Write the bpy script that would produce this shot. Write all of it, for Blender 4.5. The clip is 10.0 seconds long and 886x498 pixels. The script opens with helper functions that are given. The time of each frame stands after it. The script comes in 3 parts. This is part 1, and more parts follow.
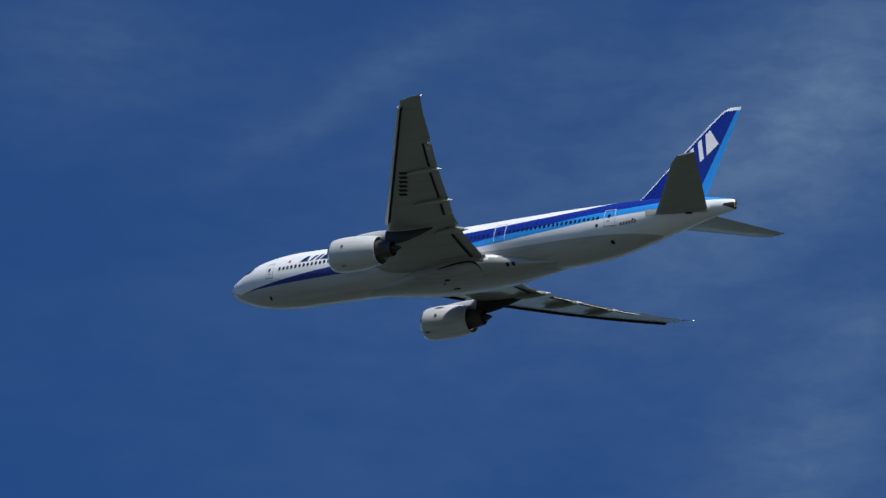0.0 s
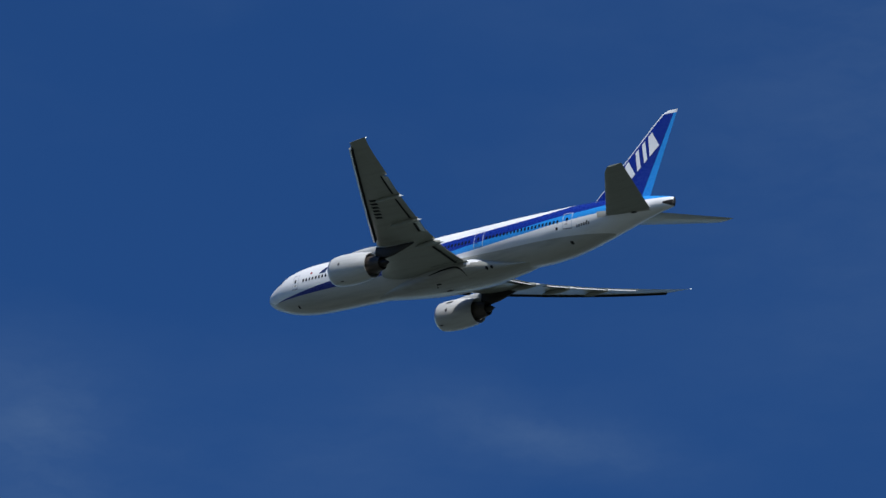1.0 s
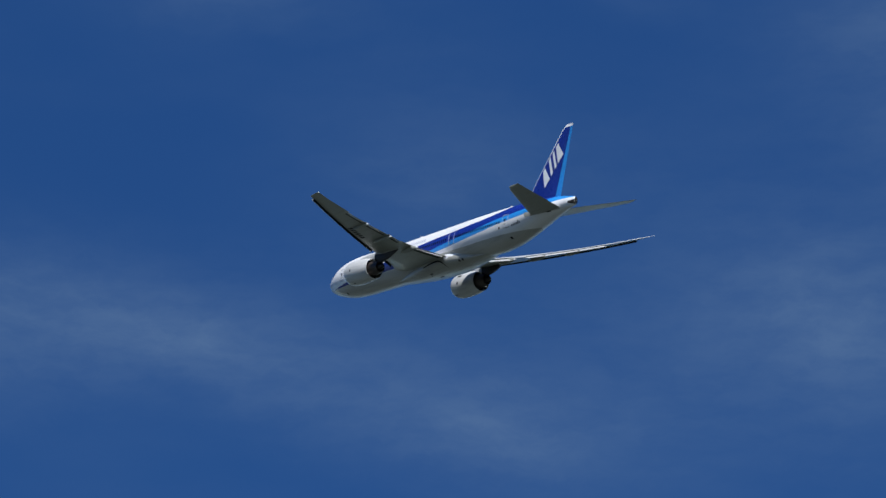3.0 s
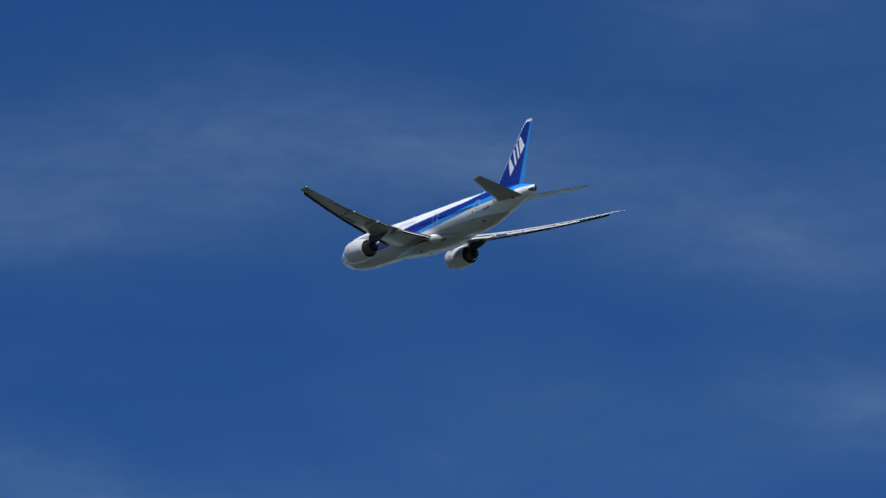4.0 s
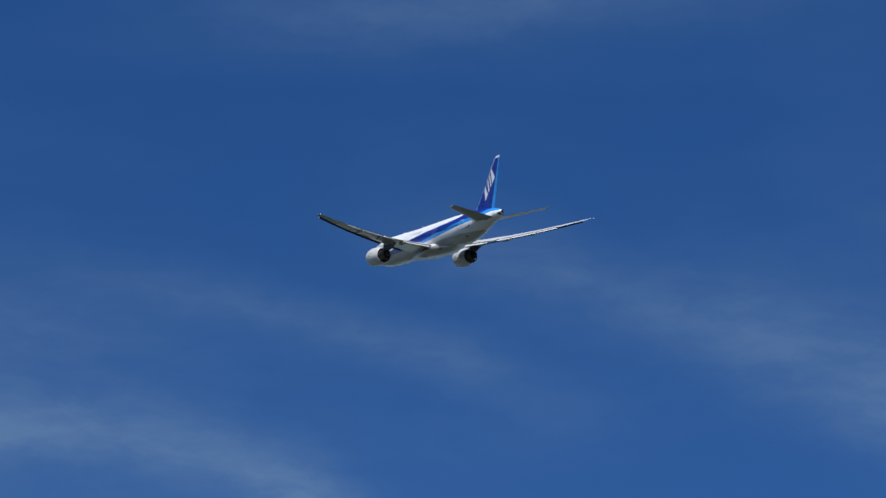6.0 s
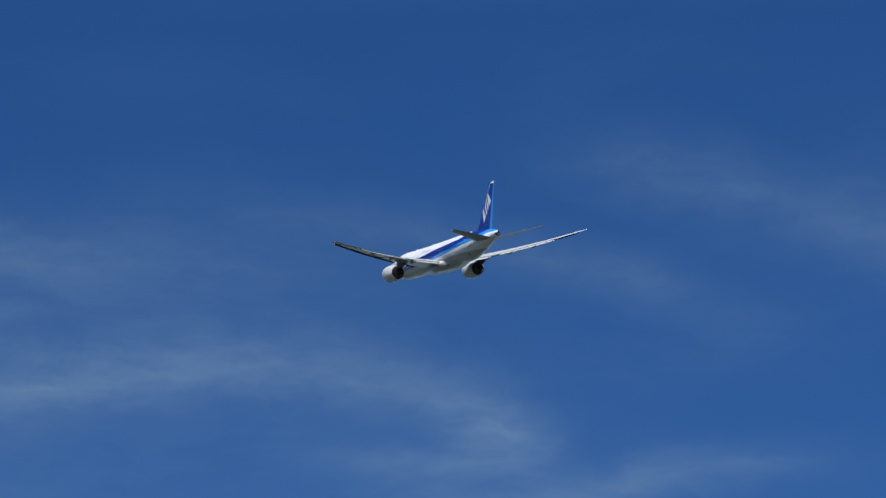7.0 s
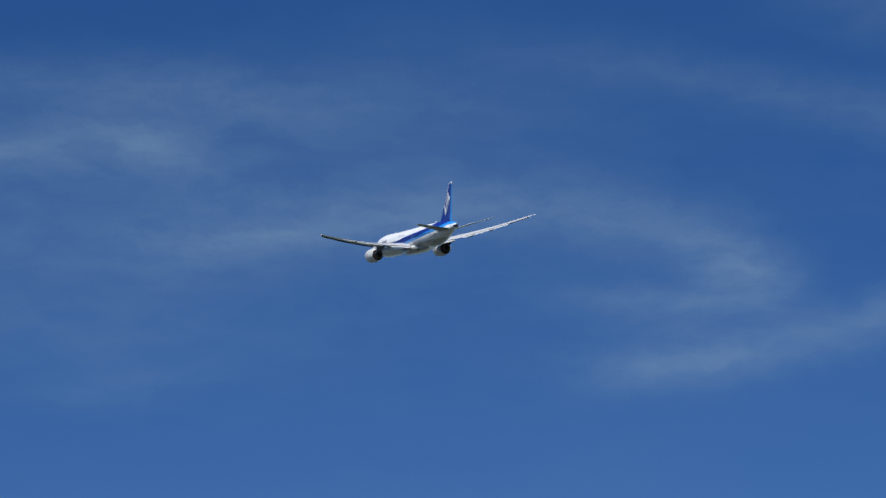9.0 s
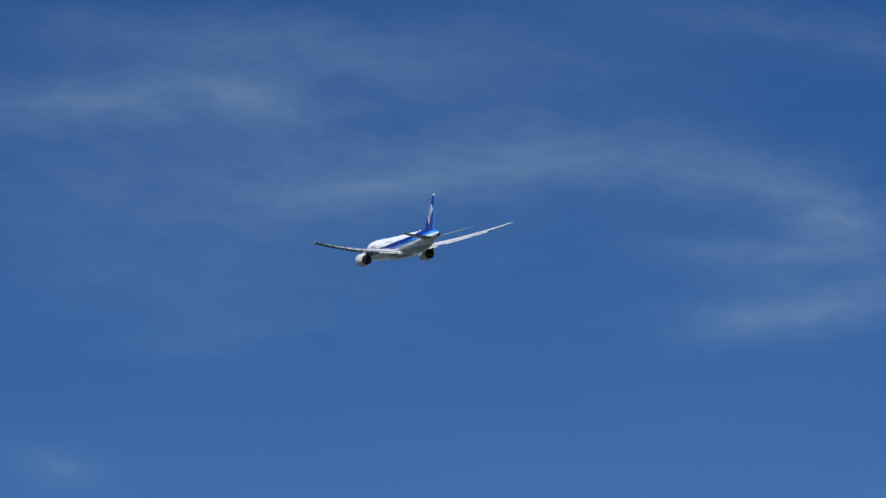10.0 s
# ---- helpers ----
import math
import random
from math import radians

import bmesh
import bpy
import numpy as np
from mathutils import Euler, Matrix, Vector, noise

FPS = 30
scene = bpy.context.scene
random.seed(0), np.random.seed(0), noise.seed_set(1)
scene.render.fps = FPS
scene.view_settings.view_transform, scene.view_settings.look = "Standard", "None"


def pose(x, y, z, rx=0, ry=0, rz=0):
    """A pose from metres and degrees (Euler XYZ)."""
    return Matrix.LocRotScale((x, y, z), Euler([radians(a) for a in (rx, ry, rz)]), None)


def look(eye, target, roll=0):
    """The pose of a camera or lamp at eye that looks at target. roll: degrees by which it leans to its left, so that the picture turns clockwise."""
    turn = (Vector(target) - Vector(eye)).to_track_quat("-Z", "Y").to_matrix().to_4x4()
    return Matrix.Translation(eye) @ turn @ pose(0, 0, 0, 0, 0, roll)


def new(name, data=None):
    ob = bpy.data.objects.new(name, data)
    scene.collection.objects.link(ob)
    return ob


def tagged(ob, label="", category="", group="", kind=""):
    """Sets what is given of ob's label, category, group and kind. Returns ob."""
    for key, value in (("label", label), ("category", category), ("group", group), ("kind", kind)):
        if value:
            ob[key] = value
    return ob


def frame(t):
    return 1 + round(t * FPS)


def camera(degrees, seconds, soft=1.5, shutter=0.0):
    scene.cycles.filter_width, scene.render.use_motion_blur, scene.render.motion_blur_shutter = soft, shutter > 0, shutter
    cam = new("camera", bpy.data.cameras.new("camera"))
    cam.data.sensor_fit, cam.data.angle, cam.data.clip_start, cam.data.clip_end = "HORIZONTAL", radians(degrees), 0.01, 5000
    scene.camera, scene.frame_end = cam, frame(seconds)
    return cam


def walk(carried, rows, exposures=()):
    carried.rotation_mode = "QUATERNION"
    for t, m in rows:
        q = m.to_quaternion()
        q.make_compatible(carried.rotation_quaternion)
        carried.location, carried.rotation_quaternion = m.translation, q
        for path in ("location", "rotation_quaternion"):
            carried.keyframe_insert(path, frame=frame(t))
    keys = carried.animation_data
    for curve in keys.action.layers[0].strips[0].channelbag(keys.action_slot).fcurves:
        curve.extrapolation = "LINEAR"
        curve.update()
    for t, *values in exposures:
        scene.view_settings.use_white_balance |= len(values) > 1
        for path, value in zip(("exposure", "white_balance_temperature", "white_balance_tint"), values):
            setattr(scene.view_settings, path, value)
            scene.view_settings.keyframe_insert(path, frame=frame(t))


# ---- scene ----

# ---- camera: hand-held on the ground, following the aircraft ----
EYE = (0.0, 0.0, 1.6)


def aim(azimuth, elevation, roll):
    """The camera's pose, looking to an azimuth and an elevation in degrees."""
    a, e = radians(azimuth), radians(elevation)
    way = (math.cos(a) * math.cos(e), math.sin(a) * math.cos(e), math.sin(e))
    return look(EYE, [p + 100 * w for p, w in zip(EYE, way)], roll)


cam = camera(13.117, 10.0, soft=1.45)
walk(cam, [
    (0, aim(93.957, 37.027, -0.316)),
    (0.3, aim(97.698, 35.919, 0.111)),
    (0.5, aim(99.924, 35.344, 0.283)),
    (0.8, aim(103.190, 34.692, 0.726)),
    (1, aim(104.750, 34.122, 0.504)),
    (1.2, aim(106.136, 33.464, 0.126)),
    (1.5, aim(108.603, 32.668, -0.161)),
    (1.8, aim(111.240, 31.799, -0.727)),
    (2, aim(112.756, 31.215, -0.520)),
    (2.2, aim(114.230, 30.654, -1.049)),
    (2.5, aim(116.072, 29.523, -0.789)),
    (2.7, aim(117.557, 29.002, -0.502)),
    (3.8, aim(123.188, 26.167, -0.481)),
    (4, aim(124.280, 25.611, -0.085)),
    (4.2, aim(125.497, 25.032, 0.627)),
    (4.5, aim(127.281, 24.795, 0.704)),
    (4.8, aim(128.097, 24.140, 0.958)),
    (5, aim(129.139, 23.630, 0.789)),
    (5.2, aim(130.084, 23.271, 0.927)),
    (5.5, aim(130.630, 22.777, 1.041)),
    (5.6, aim(131.004, 22.642, 0.955)),
    (5.7, aim(131.211, 22.516, 0.905)),
    (5.8, aim(131.270, 22.395, 0.916)),
    (6, aim(131.603, 22.116, 1.093)),
    (6.2, aim(132.301, 21.822, -0.023)),
    (7.3, aim(135.053, 20.676, -0.053)),
    (7.5, aim(135.449, 20.410, -0.021)),
    (7.8, aim(136.044, 19.936, -0.660)),
    (8, aim(136.462, 19.683, -0.412)),
    (8.2, aim(136.820, 19.443, -1.068)),
    (8.5, aim(137.461, 19.154, -0.690)),
    (8.8, aim(137.924, 18.829, -1.071)),
    (9, aim(138.249, 18.623, -0.384)),
    (9.2, aim(138.662, 18.430, -0.686)),
    (9.5, aim(139.068, 18.338, -0.110)),
    (9.8, aim(139.490, 18.024, 0.057)),
    (10, aim(139.741, 17.898, 0.135)),
], exposures=[(0.0, 0.0), (10.0, 0.0)])

# ---- light ----
SKY_AIR = 0.8
SKY_DUST = 0.0
SKY_OZONE = 2.0
CLOUD_GAIN = 0.36
SKY_TINT = (0.170, 0.402, 0.71)
CLOUD = (2.55, 3.82, 5.1)
SKY_STRENGTH = 0.10
SUN_POWER = 5.0
SUN_AZ, SUN_EL = -60.0, 46.0
world = bpy.data.worlds.new("sky")
scene.world = world
world.use_nodes = True


class Nodes:
    """Short spelling for node trees."""

    def __init__(self, tree):
        self.tree = tree
        tree.nodes.clear()

    def add(self, kind, settings=(), **inputs):
        n = self.tree.nodes.new(kind)
        for key, value in dict(settings).items():
            setattr(n, key, value)
        for key, value in inputs.items():
            sock = n.inputs[int(key[1:])] if key[0] == "i" and key[1:].isdigit() else n.inputs[key.replace("_", " ")]
            if isinstance(value, bpy.types.NodeSocket):
                self.tree.links.new(value, sock)
            else:
                sock.default_value = value
        return n

    def math(self, op, a, b=0.0, clamp=False):
        return self.add("ShaderNodeMath", {"operation": op, "use_clamp": clamp}, i0=a, i1=b).outputs[0]

    def mix(self, fac, a, b, blend="MIX"):
        n = self.add("ShaderNodeMix", {"data_type": "RGBA", "blend_type": blend}, i0=fac, i6=a, i7=b)
        return n.outputs[2]

    def ramp(self, value, lo, hi, a=0.0, b=1.0):
        n = self.add("ShaderNodeMapRange", {"interpolation_type": "SMOOTHSTEP"}, i0=value, i1=lo, i2=hi, i3=a, i4=b)
        return n.outputs[0]


def build_sky():
    n = Nodes(world.node_tree)
    sky = n.add("ShaderNodeTexSky", {"sky_type": "NISHITA", "sun_disc": False, "sun_elevation": radians(SUN_EL),
                                     "sun_rotation": radians(90 - SUN_AZ), "air_density": SKY_AIR, "dust_density": SKY_DUST,
                                     "ozone_density": SKY_OZONE, "altitude": 0.0})
    # azimuth and elevation of the sky, in degrees
    way = n.add("ShaderNodeTexCoord").outputs["Generated"]
    xyz = n.add("ShaderNodeSeparateXYZ", i0=way)
    az = n.math("MULTIPLY", n.math("ARCTAN2", xyz.outputs[1], xyz.outputs[0]), 180 / math.pi)
    el = n.math("MULTIPLY", n.math("ARCSINE", xyz.outputs[2]), 180 / math.pi)
    plan = n.add("ShaderNodeCombineXYZ", i0=n.math("MULTIPLY", az, -0.88), i1=el, i2=0.0).outputs[0]
    # ragged edges: the plan is pushed about by two sizes of noise
    coarse = n.add("ShaderNodeTexNoise", Vector=plan, Scale=0.45, Detail=3.0, Roughness=0.55)
    fine = n.add("ShaderNodeTexNoise", Vector=plan, Scale=2.2, Detail=4.0, Roughness=0.6)
    push = n.add("ShaderNodeVectorMath", {"operation": "MULTIPLY_ADD"}, i0=coarse.outputs["Color"], i1=(0.8, 0.45, 0), i2=plan).outputs[0]
    push = n.add("ShaderNodeVectorMath", {"operation": "MULTIPLY_ADD"}, i0=fine.outputs["Color"], i1=(0.40, 0.24, 0), i2=push).outputs[0]
    push = n.add("ShaderNodeVectorMath", {"operation": "SUBTRACT"}, i0=push, i1=(0.60, 0.345, 0)).outputs[0]
    total = None

    def wisp(a, e, turn, length, width, dense):
        """A streak of cirrus round azimuth a and elevation e, its half length and half width in degrees."""
        nonlocal total
        at = n.add("ShaderNodeMapping", {"vector_type": "TEXTURE"}, Vector=push, Location=(-0.88 * a, e, 0),
                   Rotation=(0, 0, radians(turn)), Scale=(1.55 * length, 1.5 * width, 1)).outputs[0]
        soft = n.add("ShaderNodeTexGradient", {"gradient_type": "QUADRATIC_SPHERE"}, Vector=at).outputs["Fac"]
        soft = n.math("MULTIPLY", soft, dense)
        total = soft if total is None else n.math("ADD", total, soft)

    wisp(86.80, 38.81, 34, 4.68, 2.18, 0.92)
    wisp(86.17, 35.66, 20, 1.34, 0.75, 0.4)
    wisp(102.80, 31.32, -12, 2.76, 0.63, 0.3)
    wisp(111.82, 31.36, -10, 2.18, 1.42, 0.3)
    wisp(119.61, 33.77, -10, 2.18, 1.42, 0.32)
    wisp(117.06, 32.44, -25, 2.18, 0.50, 0.2)
    wisp(110.22, 29.08, -30, 2.76, 1.17, 0.3)
    wisp(122.81, 32.30, 5, 2.76, 0.92, 0.3)
    wisp(112.74, 26.71, -10, 3.51, 1.92, 0.45)
    wisp(123.53, 26.83, -14, 3.35, 0.85, 0.34)
    wisp(127.74, 27.14, 3, 3.76, 1.59, 0.30)
    wisp(118.58, 25.56, -8, 3.18, 1.17, 0.5)
    wisp(117.43, 23.09, -10, 2.76, 1.09, 0.5)
    wisp(131.84, 26.53, 6, 4.02, 1.25, 0.36)
    wisp(123.87, 26.90, -3, 5.86, 1.51, 0.24)
    wisp(131.47, 25.71, 7, 5.19, 0.79, 0.32)
    wisp(139.77, 20.03, 0, 6.69, 2.18, 0.23)
    wisp(92.73, 37.11, 20, 8.37, 5.44, 0.28)
    wisp(87.27, 33.80, 30, 3.01, 2.18, 0.48)
    wisp(123.14, 20.67, -10, 3.01, 1.59, 0.3)
    wisp(100.87, 40.05, 10, 3.18, 1.84, 0.2)
    wisp(138.47, 17.62, 0, 8.37, 3.51, 0.13)
    wisp(113.58, 27.71, 0, 6.69, 3.51, 0.17)
    # broad thin veils
    wisp(119.5, 29.3, 0, 3.0, 1.4, 0.24)
    wisp(107.0, 28.8, 0, 3.0, 1.3, 0.18)
    wisp(120.0, 31.2, 0, 2.5, 1.0, 0.08)
    wisp(100.5, 39.3, 10, 4.0, 1.8, 0.12)
    wisp(91.5, 39.8, 20, 3.0, 1.6, 0.12)
    wisp(87.5, 34.0, 30, 2.5, 1.5, 0.10)
    wisp(120.5, 22.3, -10, 2.5, 1.0, 0.15)
    wisp(122.5, 23.4, -10, 2.2, 1.0, 0.12)
    wisp(123.8, 19.4, -15, 3.0, 1.0, 0.36)
    wisp(138.0, 19.1, 0, 5.5, 0.7, 0.13)
    wisp(134.5, 17.4, -8, 2.0, 1.0, 0.36)
    wisp(143.0, 18.9, 0, 4.0, 0.9, 0.18)
    wisp(144.0, 17.4, 0, 4.0, 1.3, 0.24)
    wisp(145.2, 20.0, 0, 4.0, 1.6, 0.24)
    wisp(145.5, 18.4, 0, 3.0, 1.3, 0.24)
    wisp(129.5, 19.8, 0, 2.4, 1.0, 0.13)
    wisp(124.5, 22.6, -10, 2.2, 1.0, 0.13)
    wisp(106.5, 31.0, 0, 2.5, 1.2, 0.12)
    wisp(133.6, 18.2, -25, 1.0, 0.8, 0.14)
    wisp(139.5, 21.0, 0, 3.0, 0.8, 0.10)

    def band(points, width, dense):
        """A curved streak through points of azimuth and elevation, its half width in degrees."""
        for (a0, e0), (a1, e1) in zip(points, points[1:]):
            dx, dy = -0.88 * (a1 - a0), e1 - e0
            wisp((a0 + a1) / 2 + 0.12, (e0 + e1) / 2, math.degrees(math.atan2(dy, dx)), 1.45 * math.hypot(dx, dy), 2.3 * width, dense)

    # the long arc that ends in a hook, the streaks inside and below it
    band([(142.6, 18.65), (141.1, 18.8), (139.5, 19.05), (138.0, 19.28), (136.4, 19.2), (135.0, 18.95), (133.9, 18.6), (133.2, 18.15), (133.25, 17.75)], 0.30, 0.31)
    band([(141.4, 18.75), (139.9, 18.98)], 0.10, 0.18)
    band([(133.9, 18.45), (133.2, 18.1)], 0.26, 0.26)
    band([(136.0, 17.95), (134.8, 17.82), (133.6, 17.72)], 0.13, 0.28)
    band([(135.6, 16.8), (134.2, 16.78)], 0.20, 0.30)
    band([(135.2, 16.72), (134.0, 16.85), (133.0, 17.05), (132.2, 17.15), (131.2, 17.4), (130.2, 17.58), (128.8, 17.65)], 0.20, 0.30)
    band([(131.9, 17.5), (131.0, 17.55)], 0.32, 0.16)
    # slanting streaks higher up
    band([(97.7, 38.4), (96.4, 38.9), (95.1, 39.5), (94.1, 40.1), (92.2, 40.6)], 0.22, 0.13)
    band([(137.3, 21.6), (135.0, 21.3), (133.0, 20.86)], 0.20, 0.15)
    band([(133.4, 20.92), (131.6, 20.6), (130.4, 20.15)], 0.24, 0.22)
    band([(132.0, 22.3), (130.4, 21.95), (128.6, 21.45), (127.2, 21.12), (126.3, 20.65), (125.0, 20.1), (123.8, 19.8)], 0.38, 0.25)
    band([(126.4, 21.7), (124.2, 20.4)], 0.40, 0.17)
    band([(146.2, 21.15), (144.3, 21.05), (142.5, 20.95), (141.0, 20.75), (139.6, 20.6)], 0.24, 0.22)
    band([(147.0, 19.95), (145.0, 20.0), (143.4, 20.25), (142.6, 20.05), (141.6, 19.9)], 0.26, 0.36)
    band([(139.2, 20.9), (136.6, 20.6)], 0.30, 0.10)
    band([(143.9, 16.5), (142.6, 16.62)], 0.16, 0.22)
    band([(145.9, 14.65), (145.3, 14.55)], 0.16, 0.55)
    # streaky grain inside the veils, and a thin uneven haze between them
    strand = n.add("ShaderNodeMapping", Vector=push, Rotation=(0, 0, radians(12)), Scale=(0.6, 1.6, 1)).outputs[0]
    grain = n.add("ShaderNodeTexNoise", Vector=strand, Scale=1.6, Detail=6.0, Roughness=0.6).outputs["Fac"]
    haze = n.add("ShaderNodeTexNoise", Vector=strand, Scale=0.30, Detail=4.0, Roughness=0.5).outputs["Fac"]
    veil = n.math("MULTIPLY", total, n.ramp(grain, 0.25, 0.75, 0.68, 1.22))
    veil = n.math("ADD", veil, n.ramp(haze, 0.42, 0.75, 0.0, 0.06))
    veil = n.math("MULTIPLY", veil, CLOUD_GAIN, clamp=True)
    # the deep blue pales to a whitish haze near the horizon
    filter_ = n.mix(n.ramp(el, 0.0, 20.5), (0.62, 0.72, 0.82, 1), (*SKY_TINT, 1))
    filter_ = n.mix(n.ramp(el, 20.0, 42.0), filter_, [1.33 * c for c in SKY_TINT] + [1])
    tone = n.mix(1.0, sky.outputs[0], filter_, "MULTIPLY")
    colour = n.mix(veil, tone, (*CLOUD, 1))
    back = n.add("ShaderNodeBackground", Color=colour, Strength=SKY_STRENGTH)
    n.add("ShaderNodeOutputWorld", Surface=back.outputs[0])


build_sky()
sun = new("sun", bpy.data.lights.new("sun", "SUN"))
sun.data.energy, sun.data.angle, sun.data.color = SUN_POWER, radians(0.53), (1.0, 0.99, 0.975)
sa, se = radians(SUN_AZ), radians(SUN_EL)
sun.matrix_world = look((math.cos(sa) * math.cos(se) * 900, math.sin(sa) * math.cos(se) * 900, math.sin(se) * 900), (0, 0, 0))

# ---- materials ----


def paint(name, colour, rough=0.35, dirt=0.12, coat=0.12, metal=0.0, streak=True):
    """Aircraft paint: faint grime streaks along the airflow, fine mottling and a slight waviness."""
    m = bpy.data.materials.new(name)
    m.use_nodes = True
    n = Nodes(m.node_tree)
    at = n.add("ShaderNodeTexCoord").outputs["Object"]
    flow = n.add("ShaderNodeMapping", Vector=at, Scale=(0.12, 1, 1) if streak else (1, 1, 1)).outputs[0]
    big = n.add("ShaderNodeTexNoise", Vector=flow, Scale=1.3, Detail=5.0, Roughness=0.6).outputs["Fac"]
    small = n.add("ShaderNodeTexNoise", Vector=at, Scale=7.0, Detail=4.0, Roughness=0.65).outputs["Fac"]
    dark = [c * 0.62 for c in colour]
    shade = n.mix(n.math("MULTIPLY", n.ramp(big, 0.42, 0.75), dirt * 2.2), (*colour, 1), (*dark, 1))
    shade = n.mix(n.math("MULTIPLY", n.ramp(small, 0.45, 0.8), dirt), shade, (*dark, 1))
    bump = n.add("ShaderNodeBump", Strength=0.06, Distance=0.02, Height=big)
    b = n.add("ShaderNodeBsdfPrincipled", Base_Color=shade, Roughness=n.ramp(small, 0.3, 0.7, rough - 0.06, rough + 0.1),
              Metallic=metal, Coat_Weight=coat, Coat_Roughness=0.08, Normal=bump.outputs[0])
    n.add("ShaderNodeOutputMaterial", Surface=b.outputs[0])
    return m


WHITE = paint("white_paint", (0.80, 0.81, 0.82))
DARK_BLUE = paint("deep_blue_paint", (0.007, 0.025, 0.24), 0.28, 0.08)
LIGHT_BLUE = paint("sky_blue_paint", (0.022, 0.26, 0.70), 0.28, 0.08)
GREY = paint("pale_grey_paint", (0.46, 0.46, 0.43), 0.34, 0.25, 0.3)
# wing grey set darker to carry the shade of the undersides
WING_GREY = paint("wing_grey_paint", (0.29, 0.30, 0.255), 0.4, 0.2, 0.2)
NAVY = paint("navy_mark_paint", (0.012, 0.030, 0.11))
DOOR_LINE = paint("door_outline_paint", (0.55, 0.60, 0.66))
# paler tone for upward faces, with the sunlight on them in the colour
WING_TOP_LIT = paint("sunlit_wing_top_paint", (0.52, 0.53, 0.53), 0.42, 0.2)
NACELLE = paint("nacelle_grey_paint", (0.57, 0.58, 0.57), 0.4, 0.25)
# soiled grey, darkened further for the shade between wing and belly
FAIRING = paint("soiled_shaded_grey_paint", (0.37, 0.37, 0.335), 0.38, 0.35, 0.3)
BARE = paint("bare_metal", (0.62, 0.62, 0.62), 0.32, 0.2, 0.0, 0.9)
EXHAUST = paint("sooty_metal", (0.045, 0.04, 0.037), 0.5, 0.5, 0.0, 0.6)
NOZZLE = paint("heat_stained_metal", (0.09, 0.075, 0.066), 0.5, 0.9, 0.0, 0.6)
BLACK = paint("black_opening", (0.008, 0.008, 0.009), 0.85, 0.1, 0.0)
GLASS = paint("dark_cabin_glass", (0.012, 0.014, 0.018), 0.12, 0.05, 0.6)
SEAM = paint("dark_grey_seam", (0.10, 0.10, 0.11), 0.5, 0.1, 0.0)
RED = paint("red_paint", (0.30, 0.02, 0.02), 0.35, 0.05)
BRONZE = paint("grey_lettering", (0.48, 0.50, 0.56), 0.4, 0.05)


def glowing(name, colour, power):
    m = bpy.data.materials.new(name)
    m.use_nodes = True
    n = Nodes(m.node_tree)
    b = n.add("ShaderNodeBsdfPrincipled", Base_Color=(0.8, 0.8, 0.8, 1), Emission_Color=(*colour, 1), Emission_Strength=power)
    n.add("ShaderNodeOutputMaterial", Surface=b.outputs[0])
    return m


LAMP = glowing("white_navigation_light", (0.9, 0.97, 1.0), 1.3)


# out of view; its dark tone is set by the light bounced onto the undersides
def ground_material():
    m = bpy.data.materials.new("unseen_ground")
    m.use_nodes = True
    n = Nodes(m.node_tree)
    at = n.add("ShaderNodeTexCoord").outputs["Object"]
    big = n.add("ShaderNodeTexNoise", Vector=at, Scale=0.006, Detail=6.0).outputs["Fac"]
    small = n.add("ShaderNodeTexNoise", Vector=at, Scale=1.5, Detail=6.0).outputs["Fac"]
    c = n.mix(n.ramp(big, 0.4, 0.6), (0.027, 0.039, 0.032, 1), (0.043, 0.049, 0.047, 1))
    c = n.mix(n.math("MULTIPLY", small, 0.5), c, (0.03, 0.044, 0.03, 1))
    b = n.add("ShaderNodeBsdfPrincipled", Base_Color=c, Roughness=0.9, Normal=n.add("ShaderNodeBump", Height=small, Distance=0.05).outputs[0])
    n.add("ShaderNodeOutputMaterial", Surface=b.outputs[0])
    return m


GROUND = ground_material()

# ---- building helpers ----


def mesh_of(name, verts, faces, materials, slots=None, smooth=True, sharp=40):
    me = bpy.data.meshes.new(name)
    me.from_pydata([tuple(v) for v in verts], [], faces)
    for m in materials:
        me.materials.append(m)
    if slots is not None:
        me.polygons.foreach_set("material_index", slots)
    bm = bmesh.new()
    bm.from_mesh(me)
    bmesh.ops.remove_doubles(bm, verts=bm.verts, dist=0.0005)
    bmesh.ops.recalc_face_normals(bm, faces=bm.faces)
    bm.to_mesh(me)
    bm.free()
    if smooth:
        me.polygons.foreach_set("use_smooth", [True] * len(me.polygons))
        me.set_sharp_from_angle(angle=radians(sharp))
    return me


def part(name, me, parent, label=""):
    ob = new(name, me)
    ob.parent = parent
    return tagged(ob, label)


def loft(rings, closed=True, caps=True):
    """Verts and faces of a skin through rings of equally many points; each face's row and column."""
    count = len(rings[0])
    verts = [p for ring in rings for p in ring]
    faces, cells = [], []
    for i in range(len(rings) - 1):
        for j in range(count if closed else count - 1):
            k = (j + 1) % count
            faces.append((i * count + j, i * count + k, (i + 1) * count + k, (i + 1) * count + j))
            cells.append((i, j))
    if caps:
        faces += [tuple(range(count)), tuple(range((len(rings) - 1) * count, len(rings) * count))]
        cells += [(-1, -1), (-1, -1)]
    return verts, faces, cells


def at(s, y, z):
    """A point of the aircraft: s metres behind the nose, y to its left, z above its middle line."""
    return (32 - s, y, z)


